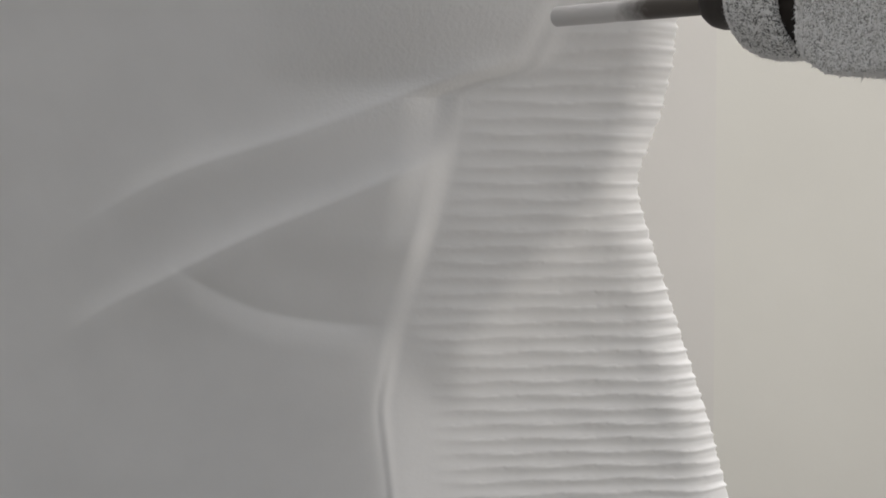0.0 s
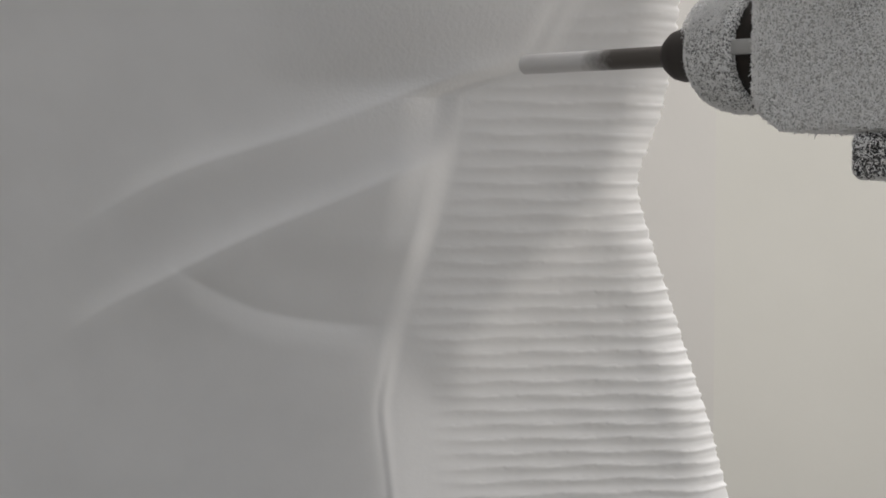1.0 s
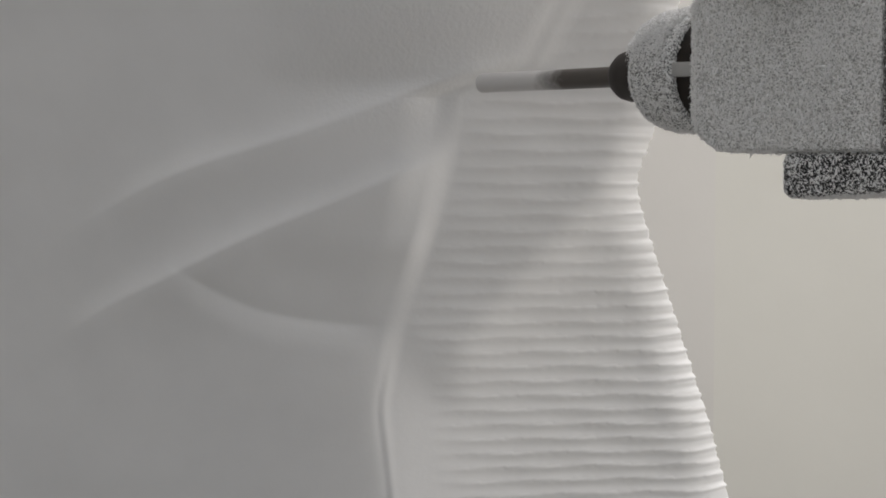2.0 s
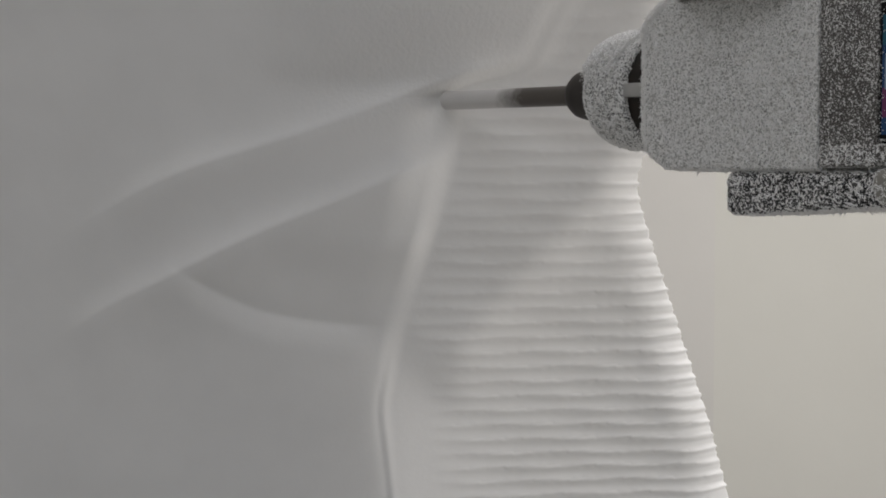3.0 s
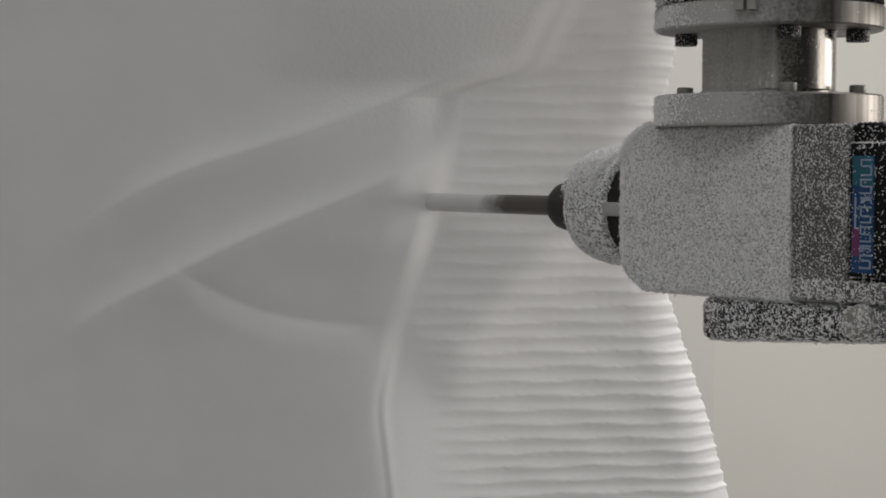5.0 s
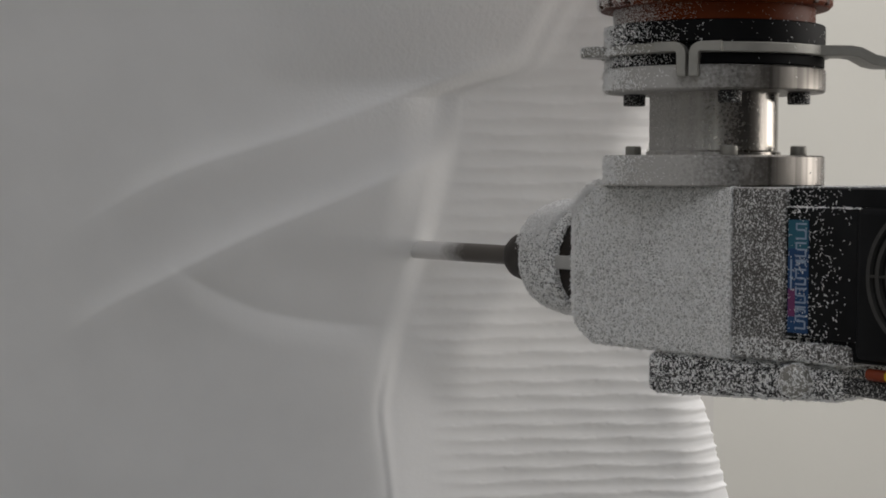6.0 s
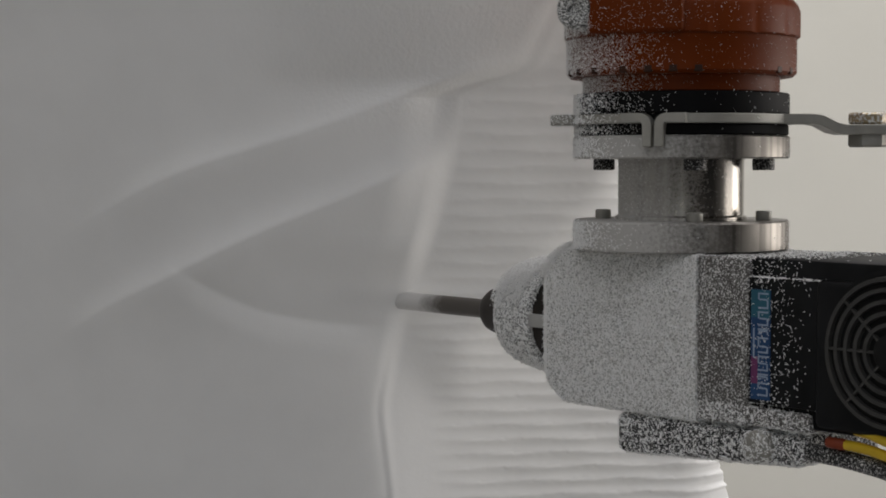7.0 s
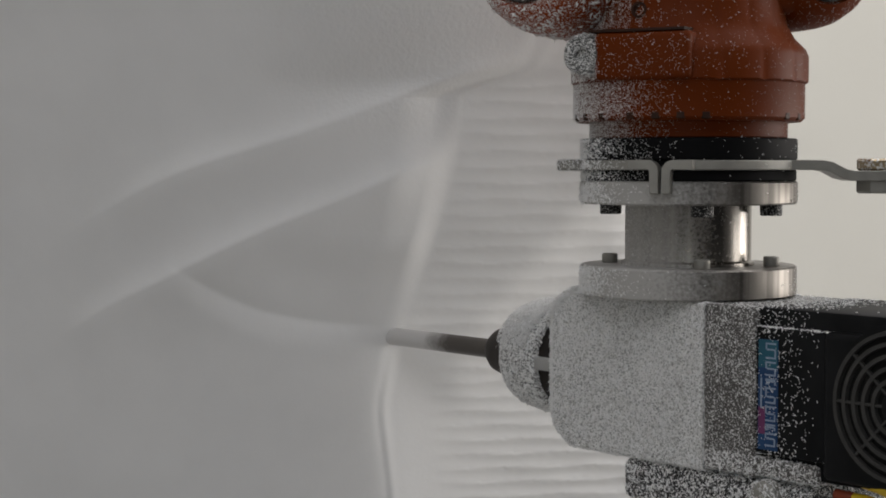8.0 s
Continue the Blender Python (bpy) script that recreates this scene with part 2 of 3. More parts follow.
def build_room():
    def s(ob, label):
        return tagged(ob, label, kind="structure")
    s(wall_piece("floor", -3.2, 3.2, -3.2, 4.7, -0.12, 0, FLOOR), "grey concrete workshop floor")
    s(wall_piece("wall_north", -3.2, 0.741, 4.5, 4.7, 0, 3.4, WALL2), "plain greyish off-white painted wall behind the foam")
    s(wall_piece("wall_north_east", 0.741, 3.2, 4.5, 4.7, 0, 3.4, WALL), "plain warm off-white painted wall panel")
    s(wall_piece("wall_west", -3.4, -3.2, -3.4, 4.7, 0, 3.4, WALL2), "plain off-white painted wall")
    south = bmesh.new()
    for x0, x1, z0, z1 in ((-3.2, -2.7, 0, 3.4), (0.3, 3.2, 0, 3.4), (-2.7, 0.3, 0, 1.0), (-2.7, 0.3, 2.6, 3.4)):
        box(x0, x1, -3.4, -3.2, z0, z1, bm=south)
    s(new("wall_south", to_mesh("wall_south", south, DIM)), "unseen dark grey wall with a lamp opening")
    east = bmesh.new()
    for y0, y1, z0, z1 in ((-3.4, 0.9, 0, 3.4), (3.1, 4.7, 0, 3.4), (0.9, 3.1, 0, 0.8), (0.9, 3.1, 2.6, 3.4)):
        box(3.2, 3.4, y0, y1, z0, z1, bm=east)
    s(new("wall_east", to_mesh("wall_east", east, DIM)), "unseen dark grey wall with a lamp opening")
    # ceiling with two skylight openings
    top = bmesh.new()
    for x0, x1, y0, y1 in ((-3.4, 3.4, 3.5, 4.7), (-3.4, -0.5, 1.1, 3.5), (1.9, 3.4, 1.1, 3.5), (-3.4, 3.4, 0.2, 1.1), (-3.4, -1.9, -2.0, 0.2), (1.1, 3.4, -2.0, 0.2), (-3.4, 3.4, -3.4, -2.0)):
        box(x0, x1, y0, y1, 3.4, 3.55, bm=top)
    s(new("ceiling", to_mesh("ceiling", top, CEIL)), "white painted ceiling with two skylight openings")


# ---------------------------------------------------------------- the foam
# contours of the block, as (height, x)
EDGE = [(0.0, 0.36), (1.038, 0.335), (1.148, 0.2985), (1.236, 0.2722), (1.298, 0.2492), (1.358, 0.2268), (1.417, 0.2020), (1.471, 0.180), (1.495, 0.1790), (1.545, 0.197), (1.589, 0.2048), (1.638, 0.2068), (1.68, 0.2078), (2.3, 0.16)]
BORDER = [(0.0, -0.04), (1.197, -0.0484), (1.281, -0.0572), (1.323, -0.0488), (1.359, -0.0436), (1.405, -0.0287), (1.451, -0.0134), (1.5006, -0.003), (1.565, 0.004), (1.571, 0.047), (1.579, 0.071), (1.60, 0.081), (1.63, 0.096), (1.67, 0.12), (2.3, 0.14)]
# depth of the smooth face and of the rough side along the border, by height
FACE = [(0.0, 1.56), (1.18, 1.50), (1.34, 1.463), (1.37, 1.457), (1.40, 1.446), (1.43, 1.431), (1.49, 1.420), (1.565, 1.410), (1.59, 1.389), (1.62, 1.371), (1.68, 1.346), (2.3, 1.27)]
ROUGH = [(0.0, 1.56), (1.18, 1.50), (1.34, 1.467), (1.40, 1.449), (1.45, 1.432), (1.50, 1.420), (1.57, 1.402), (1.62, 1.378), (1.68, 1.352), (2.3, 1.28)]
FAR = [(0.0, 1.56), (1.18, 1.50), (1.34, 1.462), (1.50, 1.420), (1.60, 1.392), (1.70, 1.362), (2.3, 1.26)]
BEND = [(0.0, -0.05), (1.20, -0.05), (1.36, -0.044), (1.45, -0.0134), (1.50, -0.003), (1.57, 0.004), (1.70, 0.03), (2.3, 0.05)]
# folds of the smooth side, as (x, height)
FOLD_A = [(-0.55, 1.34), (-0.36, 1.424), (-0.286, 1.463), (-0.235, 1.490), (-0.185, 1.505), (-0.136, 1.519), (-0.0775, 1.540), (-0.0205, 1.562), (0.007, 1.572), (0.12, 1.60)]
FOLD_B = [(-0.55, 1.23), (-0.40, 1.310), (-0.347, 1.341), (-0.295, 1.376), (-0.238, 1.400), (-0.186, 1.428), (-0.138, 1.448), (-0.089, 1.468), (-0.041, 1.488), (0.003, 1.505), (0.12, 1.54)]
LID = [(-0.32, 1.46), (-0.225, 1.4055), (-0.186, 1.379), (-0.138, 1.3645), (-0.07, 1.357), (0.05, 1.353)]


def along(pairs, v):
    """The value of a contour at v, rounded at its corners."""
    p = sorted(pairs)
    a, b = [q[0] for q in p], [q[1] for q in p]
    return sum(np.interp(v + o, a, b) for o in (-0.008, -0.004, 0, 0.004, 0.008)) / 5


def ridge(d, h, w_up, w_down):
    """A fold across a distance d (positive downhill): a crisp crest, quick to rise, slow to fall."""
    soft = np.sqrt(d * d + 0.005 ** 2) - 0.005
    return h * np.where(d < 0, np.exp(-soft / w_up), 1 / (1 + (soft / w_down) ** 1.5))


def pass_phase(x, z):
    """Which milling pass lies at x and z, counted in passes; they dip a little towards the far edge."""
    bow = 0.012 * np.sin((x - 0.1) * 7) * smoothstep(1.55, 1.62, z)
    dip = 0.075 * np.maximum(x + 0.03, 0) * smoothstep(1.54, 1.20, z)
    return (z - bow + dip) / 0.0140


def foam_depth(x, z):
    """The depth y of the carved face over x and z."""
    right = x - along(BORDER, z)
    wide = 1 + 1.0 * smoothstep(1.565, 1.60, z)   # the border blurs on the upper bulge
    side = smoothstep(-0.010, 0.012, right / wide)
    far = smoothstep(-0.03, -0.20, x)
    smooth = along(FACE, z) * (1 - far) + along(FAR, z) * far
    y = smooth * (1 - side) + along(ROUGH, z) * side + 0.10 * smoothstep(-0.10, -0.7, x)
    w = 0.013 + 0.019 * smoothstep(1.555, 1.60, z) + 0.022 * smoothstep(1.39, 1.28, z)
    y = y + 0.24 * w * np.logaddexp(0, (x - along(BEND, z)) / w)
    y = y + 0.11 * 0.05 * np.logaddexp(0, (x + 0.17) / 0.05) - 0.012   # the whole front turns slowly away
    y = y - 0.0022 * smoothstep(-0.004, 0.004, right) * smoothstep(1.35, 1.27, z)
    # the rough side turns away below a diagonal
    diag = 0.010 * np.logaddexp((1.318 + 1.12 * x) / 0.010, 1.334 / 0.010) - z
    fall = -0.012 * np.logaddexp(-diag / 0.012, -0.9 * right / 0.012)
    soft = 0.009 * np.logaddexp(0, fall / 0.009)
    y = y + 0.44 * 0.18 * (1 - np.exp(-soft / 0.18)) * smoothstep(-0.02, 0.01, right)
    # folds of the smooth side
    da, db, dl = (sum(along(c, x + o) for o in (-0.03, -0.015, 0, 0.015, 0.03)) / 5 - z for c in (FOLD_A, FOLD_B, LID))
    left = smoothstep(0.016, -0.040, right / wide)
    y = y - ridge(da, 0.0125, 0.0125, 0.034) * smoothstep(-0.36, -0.20, x) * left
    y = y - ridge(db, 0.0125, 0.0130, 0.034) * smoothstep(-0.37, -0.25, x) * left
    lid = smoothstep(-0.245, -0.205, x) * smoothstep(-0.040, -0.085, x)
    groove = np.exp(-np.sqrt(dl * dl + 0.002 ** 2) / np.where(dl < 0, 0.014, 0.012))
    y = y + (0.0046 * groove - 0.0018 * smoothstep(0.0, 0.03, dl) * np.exp(-np.maximum(dl - 0.02, 0) / 0.06)) * lid
    # rounded lip along the border
    y = y - 0.0009 * np.exp(-(right / 0.013) ** 2) * smoothstep(1.56, 1.52, z) * smoothstep(1.31, 1.37, z)
    # parallel milling passes on the rough side
    ph = pass_phase(x, z)
    row = np.floor(ph)
    wob = 0.02 * np.sin(x * 95 + 5 * np.sin(row * 2.7)) + 0.02 * np.sin(x * 41 + row)
    phase = math.pi * (ph + wob)
    crest = 0.40 * (1 - np.abs(np.sin(phase))) + 0.60 * np.cos(phase) ** 2
    # nicks and torn beads break the passes up
    torn = 0.5 + 0.5 * np.sin(x * 310 + 9 * np.sin(row * 1.9) + 2.3 * np.sin(x * 83 + row * 4.1))
    start = 0.035 * smoothstep(1.36, 1.31, z)
    rough = smoothstep(0.0, 0.05, right - start) * (0.62 + 0.55 * smoothstep(0.03, 0.22, right)) * (0.8 + 0.2 * smoothstep(-0.02, 0.03, diag))
    # the uncut side stands a little proud of the smooth bulge
    y = y - 0.0018 * smoothstep(-0.006, 0.010, right) * smoothstep(1.555, 1.58, z)
    return y - 0.0019 * crest * rough * (0.86 + 0.22 * torn) + 0.0005 * rough * np.sin(x * 67 + row * 2.1)


def build_foam():
    """The half-milled foam block, standing on the floor."""
    zs = np.concatenate([np.linspace(0, 1.16, 40)[:-1], np.arange(1.16, 1.70, 0.00135), np.linspace(1.701, 2.3, 26)])
    cols, extra = 520, 26
    verts, n = [], cols + extra
    for z in zs:
        e = float(along(EDGE, np.array(z)))
        at = float(pass_phase(np.array(e), np.array(z)))
        e += 0.0022 * (0.6 + 0.4 * math.sin(math.floor(at) * 2.3)) * math.cos(math.pi * at) ** 2 + 0.0006 * math.sin(z * 900)
        xs = np.concatenate([np.linspace(-0.85, -0.44, 40)[:-1], np.linspace(-0.44, e, cols - 39)])
        ys = foam_depth(xs, np.full(cols, z))
        near = e - xs
        ys = ys + 0.020 * np.clip(1 - near / 0.050, 0, 1) ** 2.5
        verts += list(zip(xs, ys, np.full(cols, z)))
        # the far side, turned back from the edge
        for k in range(1, extra + 1):
            a = k / extra
            verts.append((e - 0.25 * a * a, ys[-1] + 0.005 * k + 0.5 * a * a, z))
    faces = []
    for j in range(len(zs) - 1):
        o = j * n
        faces += [(o + i, o + i + 1, o + n + i + 1, o + n + i) for i in range(n - 1)]
    m = len(verts)
    back = len(zs)
    for z in zs:
        verts.append((-0.85, 2.3, z))
    for j in range(back - 1):
        o = j * n
        faces.append((o, o + n, m + j + 1, m + j))
        faces.append((o + n - 1, m + j, m + j + 1, o + 2 * n - 1))
    # top and underside, fanned from the middle
    for z, row, corner, flip in ((zs[0], 0, m, 1), (zs[-1], (back - 1) * n, m + back - 1, -1)):
        loop = list(range(row, row + n)) + [corner]
        mid = len(verts)
        verts.append((-0.25, 1.75, z))
        faces += [(mid, loop[k], loop[(k + 1) % len(loop)])[::flip] for k in range(len(loop))]
    me = bpy.data.meshes.new("foam_block")
    me.from_pydata(verts, [], faces)
    me.materials.append(FOAM)
    for p in me.polygons:
        p.use_smooth = len(p.vertices) == 4
    me.update()
    ob = new("foam_block", me)
    return tagged(ob, "large white foam block, half smooth, half ridged by milling", "foam sculpture")


# ---------------------------------------------------------------- the robot's tool
def chips(name, sources, parent, density, size=0.0016, seed=1, cut=None, stand=0.35, heap=0.0):
    """Shreds of foam clinging to the sources' faces. density: shreds per square metre, by place and normal."""
    rng = np.random.default_rng(seed)
    pos, nor = [], []
    for ob in sources:
        me = ob.data
        me.calc_loop_triangles()
        co = np.array([v.co[:] for v in me.vertices])
        tri = np.array([t.vertices[:] for t in me.loop_triangles])
        m = np.array(ob.matrix_basis)
        co = co @ m[:3, :3].T + m[:3, 3]
        a, b, c = co[tri[:, 0]], co[tri[:, 1]], co[tri[:, 2]]
        cr = np.cross(b - a, c - a)
        ar = np.linalg.norm(cr, axis=1) / 2
        count = rng.poisson(ar * density)
        idx = np.repeat(np.arange(len(tri)), count)
        r1, r2 = np.sqrt(rng.random(len(idx))), rng.random(len(idx))
        pos.append(a[idx] * (1 - r1)[:, None] + b[idx] * (r1 * (1 - r2))[:, None] + c[idx] * (r1 * r2)[:, None])
        nor.append(cr[idx] / (2 * ar[idx] + 1e-12)[:, None])
    pos, nor = np.concatenate(pos), np.concatenate(nor)
    if cut is not None:
        keep = rng.random(len(pos)) < cut(pos, nor)
        pos, nor = pos[keep], nor[keep]
    k = len(pos)
    d = rng.normal(size=(k, 3))
    d -= nor * (d * nor).sum(1)[:, None] * rng.uniform(stand, 1.0, k)[:, None]
    d /= np.linalg.norm(d, axis=1)[:, None] + 1e-9
    side = np.cross(d, rng.normal(size=(k, 3)))
    side /= np.linalg.norm(side, axis=1)[:, None] + 1e-9
    up = np.cross(d, side)
    ln = size * rng.lognormal(0, 0.45, k)[:, None] * 0.5
    wd = size * rng.uniform(0.11, 0.23, k)[:, None]
    base = pos + nor * (wd * 0.5 + heap * rng.random(k)[:, None])
    bend = up * ln * rng.uniform(-0.5, 0.5, k)[:, None]
    v = np.stack([base - d * ln + bend, base + side * wd, base + up * wd, base - side * wd * 0.8, base - up * wd, base + d * ln + bend], 1).reshape(-1, 3)
    f = np.array([(0, 2, 1), (0, 3, 2), (0, 4, 3), (0, 1, 4), (5, 1, 2), (5, 2, 3), (5, 3, 4), (5, 4, 1)])
    faces = (f[None] + 6 * np.arange(k)[:, None, None]).reshape(-1, 3)
    me = bpy.data.meshes.new(name)
    me.from_pydata(v.tolist(), [], faces.tolist())
    me.materials.append(CHIP)
    ob = new(name, me)
    ob.parent = parent
    return tagged(ob, "white shreds of foam clinging to the machine", kind="stuff")


SPIN = pose(0, 0, 0, 0, 0, -49.65)   # the spindle's turn under the flange
AX = -0.082                          # height of the spindle's axis


def along_axis(profile, seg=64):
    """A turned solid about the spindle's axis, from (radius, s) pairs; s grows away from the cutter."""
    b = lathe(profile, seg, Matrix.Translation((0, 0, AX)) @ pose(0, 0, 0, 0, 90, 0))
    bmesh.ops.transform(b, matrix=SPIN, verts=b.verts)
    return b


def turned(b):
    bmesh.ops.transform(b, matrix=SPIN, verts=b.verts)
    return b


def build_spindle(root):
    # cutter
    part("cutter", along_axis([(0, -0.3648), (0.0073, -0.3648), (0.0079, -0.3641), (0.0079, -0.200), (0, -0.200)], 32), CUTTER, root, "steel cutter, its end pale with foam dust")
    part("collet_nut", along_axis([(0, -0.2125), (0.008, -0.2120), (0.0138, -0.2085), (0.0178, -0.2025), (0.0195, -0.1955), (0.0197, -0.165), (0, -0.165)], 48), CUP, root, "dark rounded collet nut")
    nose = part("nose_cone", along_axis([(0, -0.1770), (0.0195, -0.1770), (0.0235, -0.1755), (0.0315, -0.1705), (0.0375, -0.1635), (0.0410, -0.154), (0.0425, -0.143), (0.0430, -0.132), (0.0430, -0.1215), (0.0405, -0.1195), (0, -0.1195)]), NOSE, root, "foam-crusted rounded nose of the spindle")
    # the gap's shade is put into this ring's dark colour
    part("shadow_ring", along_axis([(0, -0.1198), (0.0385, -0.1198), (0.0385, -0.092), (0, -0.092)], 48), GAP, root, "recessed ring behind the nose, near-black for the gap's shade")
    part("ring_lug", turned(box(-0.1196, -0.100, -0.0428, -0.036, AX - 0.005, AX + 0.005, 0.001)), STEEL, root, "small pale lug bridging the ring")
    # casting: block with chamfered front
    b = bmesh.new()
    prof = [(-0.1025, 0.039, -0.043, -0.119), (-0.1005, 0.043, -0.039, -0.123), (-0.0865, 0.0535, -0.0315, -0.131), (-0.070, 0.0553, -0.0240, -0.1380), (-0.062, 0.0553, -0.0232, -0.1388), (0.0613, 0.0553, -0.0232, -0.1388)]
    rings = []
    for s, hw, zt, zb in prof:
        c = 0.010 if s < -0.08 else 0.004
        pts = []
        for sx, top in ((-1, 1), (1, 1), (1, 0), (-1, 0)):
            z, dz = (zt, -c) if top else (zb, c)
            corner = [(sx * hw, z + dz), (sx * (hw - c * 0.3), z + dz * 0.3), (sx * (hw - c), z)]
            pts += corner if (sx == -1) == bool(top) else corner[::-1]
        rings.append([b.verts.new((s, y, z)) for y, z in pts])
    for lo, hi in zip(rings, rings[1:]):
        for i in range(12):
            b.faces.new((lo[i], lo[(i + 1) % 12], hi[(i + 1) % 12], hi[i]))
    b.faces.new(rings[0][::-1])
    b.faces.new(rings[-1])
    bmesh.ops.recalc_face_normals(b, faces=b.faces)
    casting = part("spindle_casting", turned(b), BODY, root, "grey cast spindle housing crusted with foam dust", 25)
    cover = part("motor_housing", turned(box(0.0615, 0.1060, -0.0545, 0.0545, -0.1365, -0.0236, 0.002)), COVER, root, "dark grey motor housing, lightly dusted")
    rail = part("lower_rail", turned(box(0.0617, 0.1580, -0.0556, 0.046, -0.1350, -0.1225, 0.003)), COVER, root, "dusty lower rail of the motor housing")
    fanbox = part("fan_box", turned(box(0.1062, 0.290, -0.0520, 0.0520, -0.1330, -0.0225, 0.003)), BLACK, root, "black plastic motor end box")
    part("fan_shroud", turned(box(0.1640, 0.282, -0.0605, -0.0522, -0.1300, -0.0345, 0.005, 3)), BLACK, root, "black moulded fan shroud")
    part("shroud_rim", turned(lathe([(0, 0), (0.0500, 0), (0.0515, 0.0012), (0.0515, 0.0082), (0.0500, 0.0086), (0, 0.0086)], 56, Matrix.Translation((0.2230, -0.0521, -0.0765)) @ pose(0, 0, 0, 90, 0, 0))), BLACK, root, "round black rim of the fan")
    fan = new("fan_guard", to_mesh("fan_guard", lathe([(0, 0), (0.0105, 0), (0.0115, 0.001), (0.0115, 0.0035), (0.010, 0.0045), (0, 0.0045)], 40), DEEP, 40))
    fan.parent = root
    fan.matrix_basis = SPIN @ Matrix.Translation((0.2230, -0.0608, -0.0765)) @ pose(0, 0, 0, 90, 0, 0)
    fan["label"] = "round black guard of concentric rings over the fan"
    for k, r in enumerate((0.0175, 0.0248, 0.0320, 0.0392, 0.0458)):
        b = bmesh.new()
        seg = 56
        ring = []
        for i in range(seg):
            a = 2 * math.pi * i / seg
            ring.append([b.verts.new(((r + dr) * math.cos(a), (r + dr) * math.sin(a), h)) for dr, h in ((-0.0016, 0.0008), (0.0016, 0.0008), (0.0013, 0.0042), (-0.0013, 0.0042))])
        for i in range(seg):
            p, q = ring[i], ring[(i + 1) % seg]
            for c in range(4):
                b.faces.new((p[c], q[c], q[(c + 1) % 4], p[(c + 1) % 4]))
        bmesh.ops.recalc_face_normals(b, faces=b.faces)
        part("guard_ring", b, RINGM, fan)
    for a in (47, 137, 180, 227, 317):
        b = box(0.011, 0.047, -0.0008, 0.0008, 0.001, 0.0038)
        bmesh.ops.transform(b, matrix=pose(0, 0, 0, 0, 0, a), verts=b.verts)
        part("guard_spoke", b, RINGM, fan)
    # flat disc, coloured near-black for the shade behind the guard rings
    part("fan_shade_disc", lathe([(0, 0.0001), (0.0478, 0.0001), (0.0480, 0.0006), (0, 0.0006)], 48), DEEP, fan)
    panel = part("side_panel", turned(box(0.1078, 0.1700, -0.0562, -0.0522, -0.1195, -0.0354, 0.0015)), BLACK, root, "raised black side panel with a dusty upper ledge")
    # sticker with bars for its lettering, along the box
    sticker = part("sticker", turned(box(0.1105, 0.1265, -0.0568, -0.0563, -0.1165, -0.0435)), BLUE, root, "narrow blue sticker with pale upright print")
    part("sticker_end", turned(box(0.1108, 0.1262, -0.0571, -0.0569, -0.0620, -0.0437)), TEAL, sticker)
    part("sticker_flash", turned(box(0.1110, 0.1165, -0.0571, -0.0569, -0.1060, -0.0880)), PINK, sticker)
    rng = random.Random(4)
    z = -0.0455
    for h in (0.0105, 0.0095, 0.0040, 0.0105, 0.0100, 0.0040, 0.0090):
        lo, hi, w = 0.1168, 0.1252, 0.0011
        mid = z - h * rng.choice((0.42, 0.5, 0.58))
        for s0, s1, z0, z1 in ((lo, hi, z - w, z), (lo, hi if h > 0.005 else lo + 0.003, z - h, z - h + w),
                               (hi - w, hi, z - h, mid), (lo, lo + w, mid, z), (lo + 0.0012, hi - 0.0012, mid - w / 2, mid + w / 2)):
            part("print_bar", turned(box(s0, s1, -0.0574, -0.0572, z0, z1)), PRINT, sticker)
        z -= h + 0.0018
    part("print_bar", turned(box(0.1128, 0.1140, -0.0574, -0.0572, -0.0890, -0.0690)), PRINT, sticker)
    # terminal box below
    tb = box(-0.0150, 0.150, -0.0545, 0.036, -0.1690, -0.1394, 0.007, 3)
    for vert in tb.verts:
        if vert.co.z < -0.15:
            vert.co.z += 0.07 * max(vert.co.x, 0)
    terminal = part("terminal_box", turned(tb), BLACKDUST, root, "black terminal box under the spindle, crusted with foam")
    gland = part("cable_gland", turned(lathe([(0, 0), (0.0105, 0), (0.0115, 0.002), (0.0115, 0.010), (0.008, 0.013), (0, 0.013)], 8, Matrix.Translation((0.118, -0.0500, -0.148)) @ pose(0, 0, 0, 90, 0, 0))), ZINC, root, "foam-dusted cable gland")
    for name, mat, pts, r in (("yellow_cable", YELLOW, ((0.180, -0.050, -0.1390), (0.20, -0.053, -0.1395), (0.23, -0.055, -0.1440), (0.29, -0.05, -0.157)), 0.0034),
                              ("yellow_cable", YELLOW, ((0.190, -0.050, -0.1290), (0.205, -0.055, -0.1295), (0.228, -0.058, -0.134), (0.29, -0.056, -0.147)), 0.0034),
                              ("red_cable", RED, ((0.170, -0.052, -0.1385), (0.176, -0.052, -0.1388), (0.182, -0.050, -0.1390)), 0.0038),
                              ("black_cable", BLACKDUST, ((0.145, -0.045, -0.148), (0.19, -0.047, -0.150), (0.23, -0.05, -0.155), (0.29, -0.045, -0.172)), 0.0058)):
        part(name, turned(tube(curve_points(pts), r)), mat, root, name.replace("_", " ") + " leaving the terminal box")
    return nose, casting, cover, rail, fanbox, terminal, gland, sticker, panel


